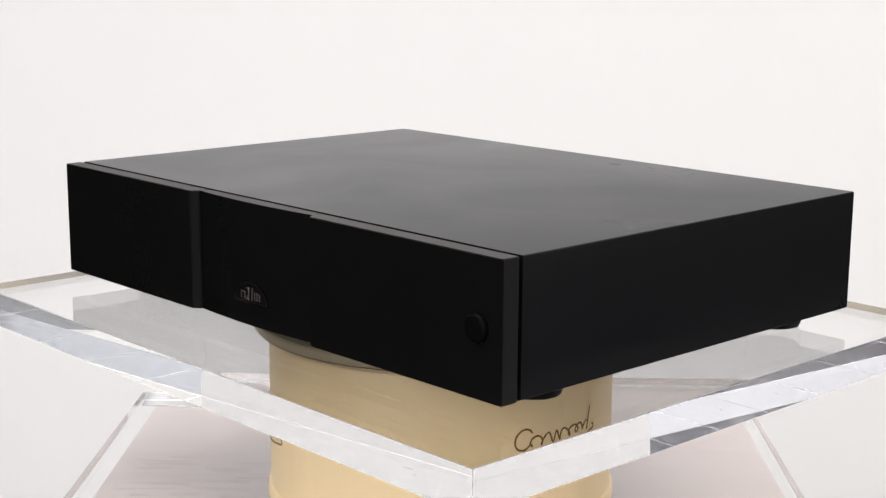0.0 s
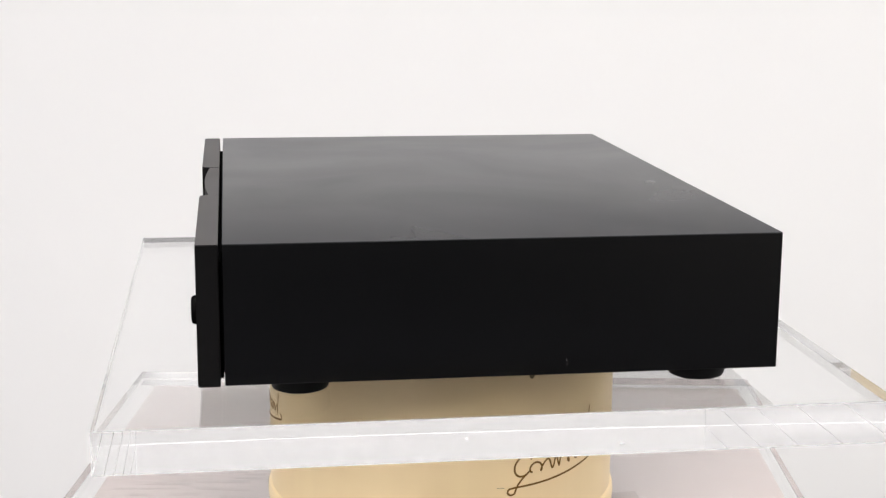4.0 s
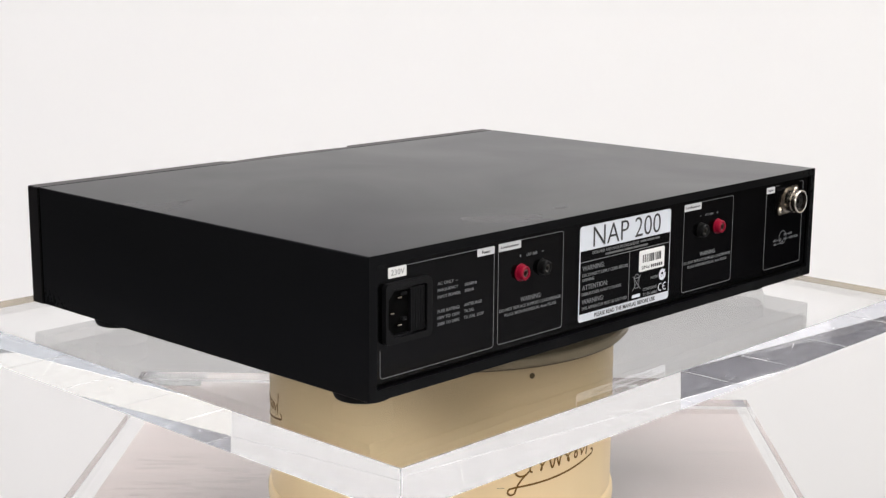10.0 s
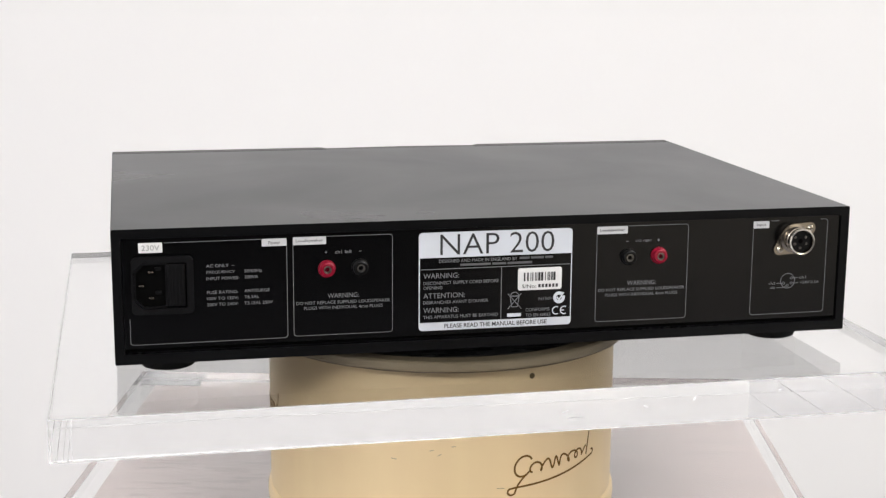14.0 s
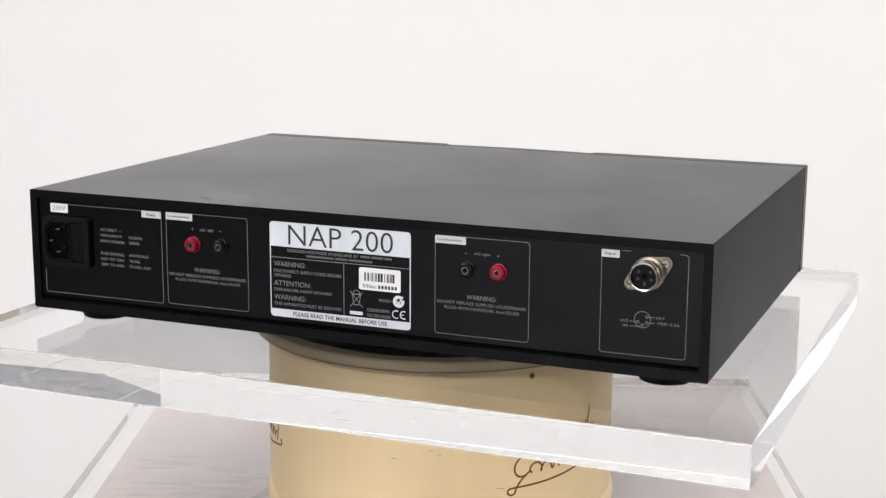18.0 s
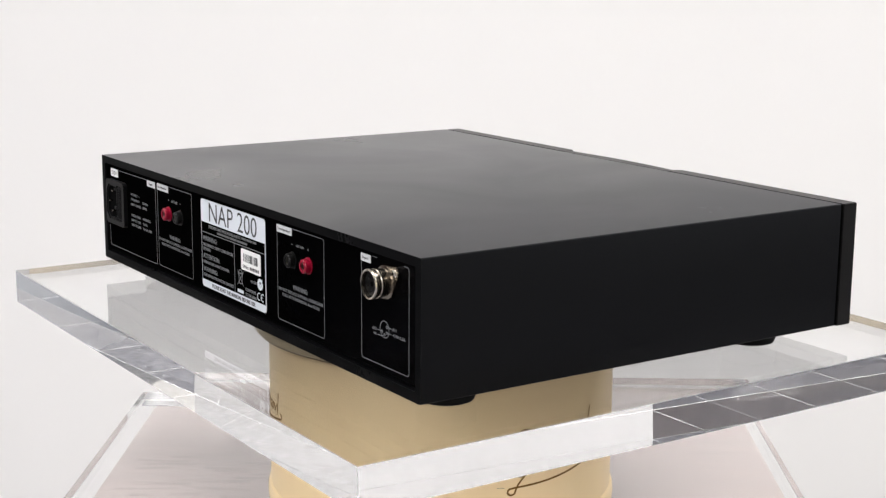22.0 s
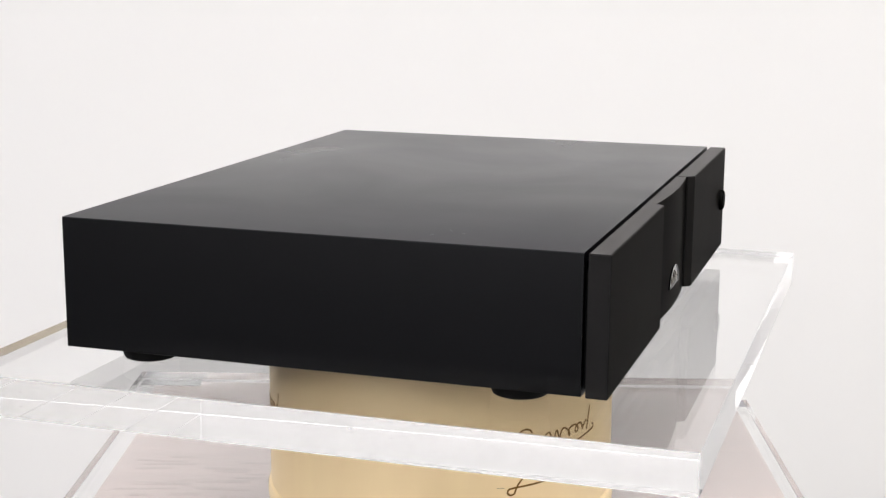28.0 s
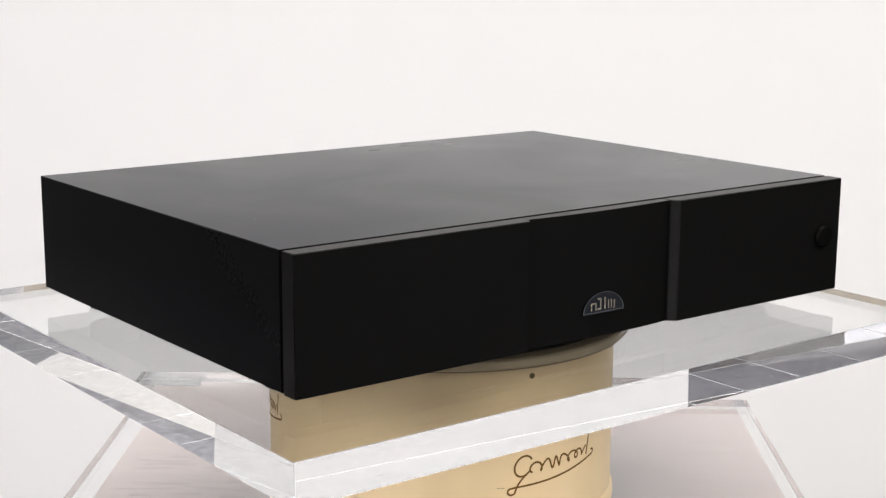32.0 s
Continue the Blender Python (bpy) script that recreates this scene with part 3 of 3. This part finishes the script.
def rear_details():
    # mains section
    line(-189.5, 67.0, -123.5, 67.2), line(-122.3, 66.2, -122.3, 12.0), line(-207.6, 10.1, -124.0, 10.4), line(-209.4, 25.0, -209.4, 12.0)
    arc(-207.5, 12.0, 1.9, 180, 270), arc(-124.2, 12.3, 1.9, 270, 360)
    s = flat("voltage_sticker", -203.6, -190.7, 61.7, 67.3, 0.4, STICKER, None, 0.0, 0.0004, "white voltage sticker")
    say("230V", -201.9, -192.3, 64.5, 2.9, GREYINK, rear, 0.0004)
    flat("tag", -136.1, -122.4, 63.1, 67.3, 0.4, TAG, label="light grey printed tag")
    say("Power", -132.4, -126.0, 65.1, 1.9, DARKINK, rear, 0.0003)
    for text, u0, u1, z in (("AC ONLY  ~", -167, -151.6, 53.2), ("FREQUENCY", -166.9, -151.3, 49.5), ("50/60Hz", -146, -136.3, 49.6), ("INPUT POWER:", -167, -149.1, 46.0), ("300VA", -146, -138.5, 46.2),
                           ("FUSE RATING:", -166.9, -149.9, 38.2), ("ANTISURGE", -146.2, -132.3, 38.4), ("100V TO 120V:", -167, -149.9, 34.7), ("T6.3AL", -146.3, -138.3, 34.9),
                           ("200V TO 240V:", -167, -149.9, 31.3), ("T3.15AL 250V", -146.4, -130.6, 31.4)):
        say(text, u0, u1, z, 1.75)
    # loudspeaker sections
    for u0, name, first, last in ((-118.7, "ch1 left", "+", "-"), (59.4, "ch2 right", "-", "+")):
        rule(u0, u0 + 56.4, 10.8, 67.7, 2.0)
        flat("tag", u0, u0 + 18.5, 63.2, 67.6, 0.4, TAG, label="light grey printed tag")
        say("Loudspeaker", u0 + 1.6, u0 + 16.8, 65.3, 1.9, DARKINK, rear, 0.0003)
        say(name, u0 + 23.7, u0 + 33.2, 58.5, 1.9)
        for sign, u in ((first, u0 + 18.6), (last, u0 + 38.0)):
            line(u - 0.7, 58.5, u + 0.7, 58.5, 0.35)
            if sign == "+":
                line(u, 57.8, u, 59.2, 0.35)
        say("WARNING:", u0 + 19.3, u0 + 37.0, 33.5, 2.7)
        say("DO NOT REPLACE SUPPLIED LOUDSPEAKER", u0 + 1.6, u0 + 54.8, 29.7, 1.8)
        say("PLUGS WITH INDIVIDUAL 4mm PLUGS", u0 + 5.9, u0 + 50.6, 26.7, 1.8)
    # input section
    line(168.5, 67.6, 173.4, 67.6), line(200.2, 67.8, 203.0, 67.8), line(204.9, 66.0, 204.9, 13.0), line(157.1, 63.0, 157.1, 12.5), line(159.0, 10.6, 203.0, 10.8)
    arc(159.0, 12.5, 1.9, 180, 270), arc(203.0, 12.7, 1.9, 270, 360), arc(203.0, 65.9, 1.9, 0, 90)
    flat("tag", 157.0, 167.0, 63.4, 67.6, 0.4, TAG, label="light grey printed tag")
    say("Input", 159.0, 165.0, 65.4, 2.0, DARKINK, rear, 0.0003)
    arc(180.8, 30.7, 4.5, 0, 360, 0.35)
    for u, z in ((183.2, 32.3), (183.1, 29.2), (180.8, 27.8), (178.3, 29.3)):
        arc(u, z, 0.7, 0, 360, 0.3)
    line(184.0, 32.3, 187.6, 32.4, 0.3), line(183.9, 29.2, 187.6, 29.2, 0.3), line(177.5, 29.3, 173.6, 29.3, 0.3), line(180.0, 27.6, 178.4, 26.7, 0.3), line(178.4, 26.7, 173.6, 26.6, 0.3)
    say("ch1", 188.3, 192.6, 32.5, 1.7), say("+24V 0.3A", 189.0, 201.2, 29.4, 1.7), say("ch2", 168.5, 172.8, 29.5, 1.7), say("-ve", 169.4, 172.6, 26.6, 1.4)


def rating_label():
    """The printed plate in the middle of the back."""
    plate = flat("rating_label", -46.6, 43.9, 10.4, 67.6, 2.2, PALE, None, 0.0, 0.0003, "white and black rating label")
    x, z = mmu((-46.0 + 43.3) / 2, (15.2 + 52.9) / 2)
    part("dark_field", box(-0.0446, 0.0446, 0, 0.0001, -0.01885, 0.01885), PANEL, rear, "black printed field of the label", (x, PY + 0.0003, z))
    L = 0.0004
    say("NAP 200", -34.2, 33.0, 60.4, 12.1, DARKINK, rear, 0.0003, -0.008)
    say("DESIGNED AND MADE IN ENGLAND BY", -35.0, 11.0, 50.9, 1.9, INK, rear, L)
    bars(12.5, 32.5, 51.1, 1.3, (4, 5, 3), FADED, rear, L)
    bars(-22.6, 20.0, 48.4, 1.3, (11, 5, 9), FADED, rear, L)
    line(-46.0, 46.3, 43.3, 46.5, 0.4, INK, rear, L), line(1.8, 46.2, 1.8, 15.2, 0.4, INK, rear, L)
    for text, u0, u1, z, cap in (("WARNING:", -44.2, -23.5, 42.5, 3.0), ("DISCONNECT SUPPLY CORD BEFORE", -44.2, 0.0, 38.3, 1.9), ("OPENING", -44.2, -33.2, 35.5, 1.9), ("ATTENTION:", -44.2, -19.9, 30.9, 3.0),
                                ("DEBRANCHER AVANT D'OUVRIR", -44.2, -6.1, 27.0, 1.9), ("WARNING:", -44.2, -23.5, 22.4, 3.0), ("THIS APPARATUS MUST BE EARTHED", -44.2, -0.1, 18.4, 1.9),
                                ("CONFORMS", 16.7, 31.0, 20.2, 1.9), ("TO EN 60065", 16.7, 31.7, 17.0, 1.9), ("N1501", 24.5, 32.0, 26.5, 1.8)):
        say(text, u0, u1, z, cap, INK, rear, L)
    say("PLEASE READ THE MANUAL BEFORE USE", -31.6, 29.3, 12.8, 2.5, DARKINK, rear, 0.0003, 0.01)
    # serial sticker with a bar code
    flat("serial_sticker", 11.8, 38.0, 31.9, 45.0, 1.2, STICKER, None, 0.0004, 0.0003, "white serial sticker with bar code")
    u, rnd = 15.2, random.Random(5)
    while u < 34.2:
        w = rnd.choice((0.45, 0.6, 0.9, 1.3))
        flat("code_bar", u, u + w, 37.3, 42.3, 0.1, DARKINK, rear, 0.0007, 0.0001)
        u += w + rnd.choice((0.4, 0.6, 1.1))
    say("S/No:", 14.2, 22.6, 34.3, 2.1, DARKINK, rear, 0.0007)
    bars(24.0, 35.8, 34.3, 1.9, (1, 1, 1, 1, 1, 1), DARKINK, rear, 0.0007)
    # crossed-out bin, bar below, tick disc and the two round letters
    line(5.9, 21.2, 13.9, 30.2, 0.4, INK, rear, L), line(13.9, 21.2, 5.9, 30.2, 0.4, INK, rear, L)
    line(7.2, 28.6, 8.2, 22.4, 0.4, INK, rear, L), line(12.6, 28.6, 11.6, 22.4, 0.4, INK, rear, L), line(6.8, 28.7, 13.0, 28.7, 0.6, INK, rear, L), line(8.2, 22.4, 11.6, 22.4, 0.4, INK, rear, L)
    arc(9.9, 28.6, 2.4, 10, 170, 0.4, INK, rear, L)
    flat("print_bar", 5.6, 13.8, 16.5, 18.5, 0.1, PALE, rear, L, 0.0001)
    arc(36.8, 26.8, 2.6, 50, 380, 1.9, PALE, rear, L)
    line(35.6, 27.2, 36.8, 25.4, 0.8, PALE, rear, L), line(36.8, 25.4, 39.6, 29.8, 0.8, PALE, rear, L)
    arc(35.2, 19.1, 2.2, 60, 300, 0.6, PALE, rear, L), arc(40.0, 19.1, 2.2, 60, 300, 0.6, PALE, rear, L), line(37.9, 19.1, 39.9, 19.1, 0.55, PALE, rear, L)


def mains_inlet():
    u0, u1, z0, z1 = -207.9, -174.2, 27.6, 59.6
    x, z = mmu((u0 + u1) / 2, (z0 + z1) / 2)

    def cut(w, h, corners, cx):
        """A rectangle with its corners cut, each by its own length."""
        pts = []
        for (sx, sz, a0), c in zip(((1, 1, 0), (-1, 1, 90), (-1, -1, 180), (1, -1, 270)), corners):
            ox, oz, a, b = sx * (w / 2 - c), sz * (h / 2 - c), radians(a0), radians(a0 + 90)
            for k in range(6):
                q = k / 5
                pts.append((cx + ox + c * ((1 - q) * math.cos(a) + q * math.cos(b)), oz + c * ((1 - q) * math.sin(a) + q * math.sin(b))))
        return pts
    hole = cut(0.0285, 0.0256, (0.0046, 0.0008, 0.0008, 0.0046), 0.00125)
    bm = ring_of(outline(0.0337, 0.0320, 0.0030), hole, 0.0001, 0.0044)
    inlet = part("mains_inlet", bm, PLASTIC, amp, "black mains inlet with fuse drawer", (x, PY, z))
    inlet.scale.y = 0.7
    part("socket_well", slab_of(hole, 0.0001, 0.0005), VOID, inlet)
    rim_o, rim_i = cut(0.0176, 0.0250, (0.0046, 0.0006, 0.0006, 0.0046), 0.0064), cut(0.0160, 0.0232, (0.0042, 0.0006, 0.0006, 0.0042), 0.0064)
    part("socket_wall", ring_of(rim_o, rim_i, 0.0006, 0.0034), PLASTIC, inlet)
    for px, pz in ((0.0064, 0.0078), (0.0116, 0.0002), (0.0064, -0.0066)):
        part("pin", box(-0.0014, 0.0014, 0.0004, 0.0036, -0.0005, 0.0005, 0.0002), NICKEL, inlet, "bright metal pin", (px, 0, pz))
    for pz in (0.0094, -0.0040):
        part("guide_rib", box(0.0006, 0.0040, 0.0004, 0.0028, pz - 0.0009, pz + 0.0009, 0.0003), PLASTIC, inlet)
    drawer = part("fuse_drawer", box(-0.0122, -0.0026, 0.0004, 0.0030, -0.0118, 0.0118, 0.0005), PLASTIC, inlet)
    for k in range(5):
        part("drawer_rib", box(-0.0115 + 0.0019 * k, -0.0108 + 0.0019 * k, 0.0029, 0.0035, -0.0108, 0.0108, 0.0002), PLASTIC, drawer)


def binding_post(u, z, mat, label):
    x, zz = mmu(u, z)
    post = part("speaker_socket", moved(lathe([(0.0023, 0.0042), (0.0035, 0.0042), (0.0041, 0.0036), (0.0043, 0.0024), (0.0043, 0.0008), (0.0050, 0.0006), (0.0050, 0), (0, 0), (0, 0.0008), (0.0023, 0.0008), (0.0023, 0.0042)], 36), pose(0, 0, 0, -90)), mat, amp, label, (x, PY, zz))
    part("contact", moved(lathe([(0.0015, 0.0036), (0.0022, 0.0036), (0.0022, 0.0010), (0.0015, 0.0010), (0.0015, 0.0036)], 24), pose(0, 0, 0, -90)), BRASS, post, "dull brass contact sleeve")


def input_connector():
    x, z = mmu(183.4, 56.6)
    con = part("input_connector", moved(lathe([(0.0068, 0.0130), (0.0076, 0.0130), (0.0080, 0.0125), (0.0080, 0.0112), (0.0074, 0.0106), (0.0074, 0.0088), (0.0078, 0.0084), (0.0078, 0.0066), (0.0074, 0.0060), (0.0074, 0.0022), (0.0088, 0.0018),
                                              (0.0088, 0.0010), (0.0068, 0.0010), (0.0068, 0.0130)], 48), pose(0, 0, 0, -90)), NICKEL, amp, "bright nickel round socket on a lozenge flange", (x, PY, z))
    con.scale.y = 0.86
    # lozenge flange on the slant between its two screws
    pts = []
    tilt = math.atan2(12.5, 19.2)
    for s in (0, 1):
        for k in range(9):
            a = radians(-52 + 104 * k / 8) + s * math.pi
            pts.append((0.0112 * math.cos(s * math.pi) + 0.0036 * math.cos(a), 0.0036 * math.sin(a)))
        for k in range(7):
            a = radians(62 + 56 * k / 6) + s * math.pi
            pts.append((0.0090 * math.cos(a), 0.0090 * math.sin(a)))
    c, s_ = math.cos(tilt), math.sin(tilt)
    pts = [(-(px * c - pz * s_), px * s_ + pz * c) for px, pz in pts]
    part("flange", slab_of(pts, 0.0001, 0.0016), NICKEL, con)
    for s in (1, -1):
        scr = part("screw", moved(lathe([(0, 0.0030), (0.0012, 0.0029), (0.0020, 0.0023), (0.0022, 0.0016), (0, 0.0016)], 20), pose(0, 0, 0, -90)), CHROME, con, "bright screw head", (-s * 0.0112 * c, 0, s * 0.0112 * s_))
        part("screw_slot", box(-0.0012, 0.0012, 0.0029, 0.00305, -0.0002, 0.0002), VOID, scr)
        part("screw_slot", box(-0.0002, 0.0002, 0.0029, 0.00305, -0.0012, 0.0012), VOID, scr)
    part("insert", moved(lathe([(0, 0.0105), (0.0066, 0.0105), (0.0068, 0.0100), (0.0068, 0.0015), (0, 0.0015)], 40), pose(0, 0, 0, -90)), PLASTIC, con, "black insulating insert")
    part("front_rim", moved(lathe([(0.0069, 0.0128), (0.0069, 0.0134), (0.0074, 0.0136), (0.0079, 0.0133), (0.0080, 0.0128), (0.0069, 0.0128)], 48), pose(0, 0, 0, -90)), CHROME, con, "bright turned rim")
    part("key_hole", moved(lathe([(0, 0.01065), (0.0014, 0.01065), (0.0014, 0.0104), (0, 0.0104)], 20), pose(0, 0, 0, -90)), VOID, con)
    for a in (35, 145, 205, 270, 335):
        part("contact", moved(lathe([(0.0004, 0.0107), (0.0008, 0.0107), (0.0009, 0.0104), (0.0004, 0.0104), (0.0004, 0.0107)], 12), pose(0, 0, 0, -90)), DIM, con, "", (0.0040 * math.cos(radians(a)), 0, 0.0040 * math.sin(radians(a))))


mains_inlet()
for u_, z_, m_, l_ in ((-99.8, 49.1, RED, "red plastic loudspeaker socket"), (-80.8, 49.3, POST, "black plastic loudspeaker socket"), (78.8, 49.3, POST, "black plastic loudspeaker socket"), (97.8, 49.4, RED, "red plastic loudspeaker socket")):
    binding_post(u_, z_, m_, l_)
input_connector()
rear_details()
rating_label()


# ---- floor tiles ----
def floor_tiles():
    size = 0.80
    data = mesh_of("floor_tile", box(-size / 2 + 0.0016, size / 2 - 0.0016, -size / 2 + 0.0016, size / 2 - 0.0016, -0.0003, 0.0), TILE)
    data.materials.append(GROUT)
    for p in data.polygons:
        p.material_index = 0 if p.normal.z > 0.5 else 1
    for i in range(21):
        for j in range(8):
            x, y = X0 + size * (i + 0.5), Y0 + size * (j + 0.5)
            if x > X1 - size * 0.4 or y > Y1 - size * 0.4:
                continue
            ob = new("floor_tile", data)
            ob.location, ob.parent = (x, y, FLOOR), floor
            ob.rotation_euler.z = radians(90 * ((i * 7 + j * 5) % 4))


floor_tiles()


def motions():
    for thing, z in ((slab, 0), (amp, Z0)):
        walk(thing, [(t / 2, pose(0, 0, z, 0, 0, turn(t / 2))) for t in range(65)])


motions()
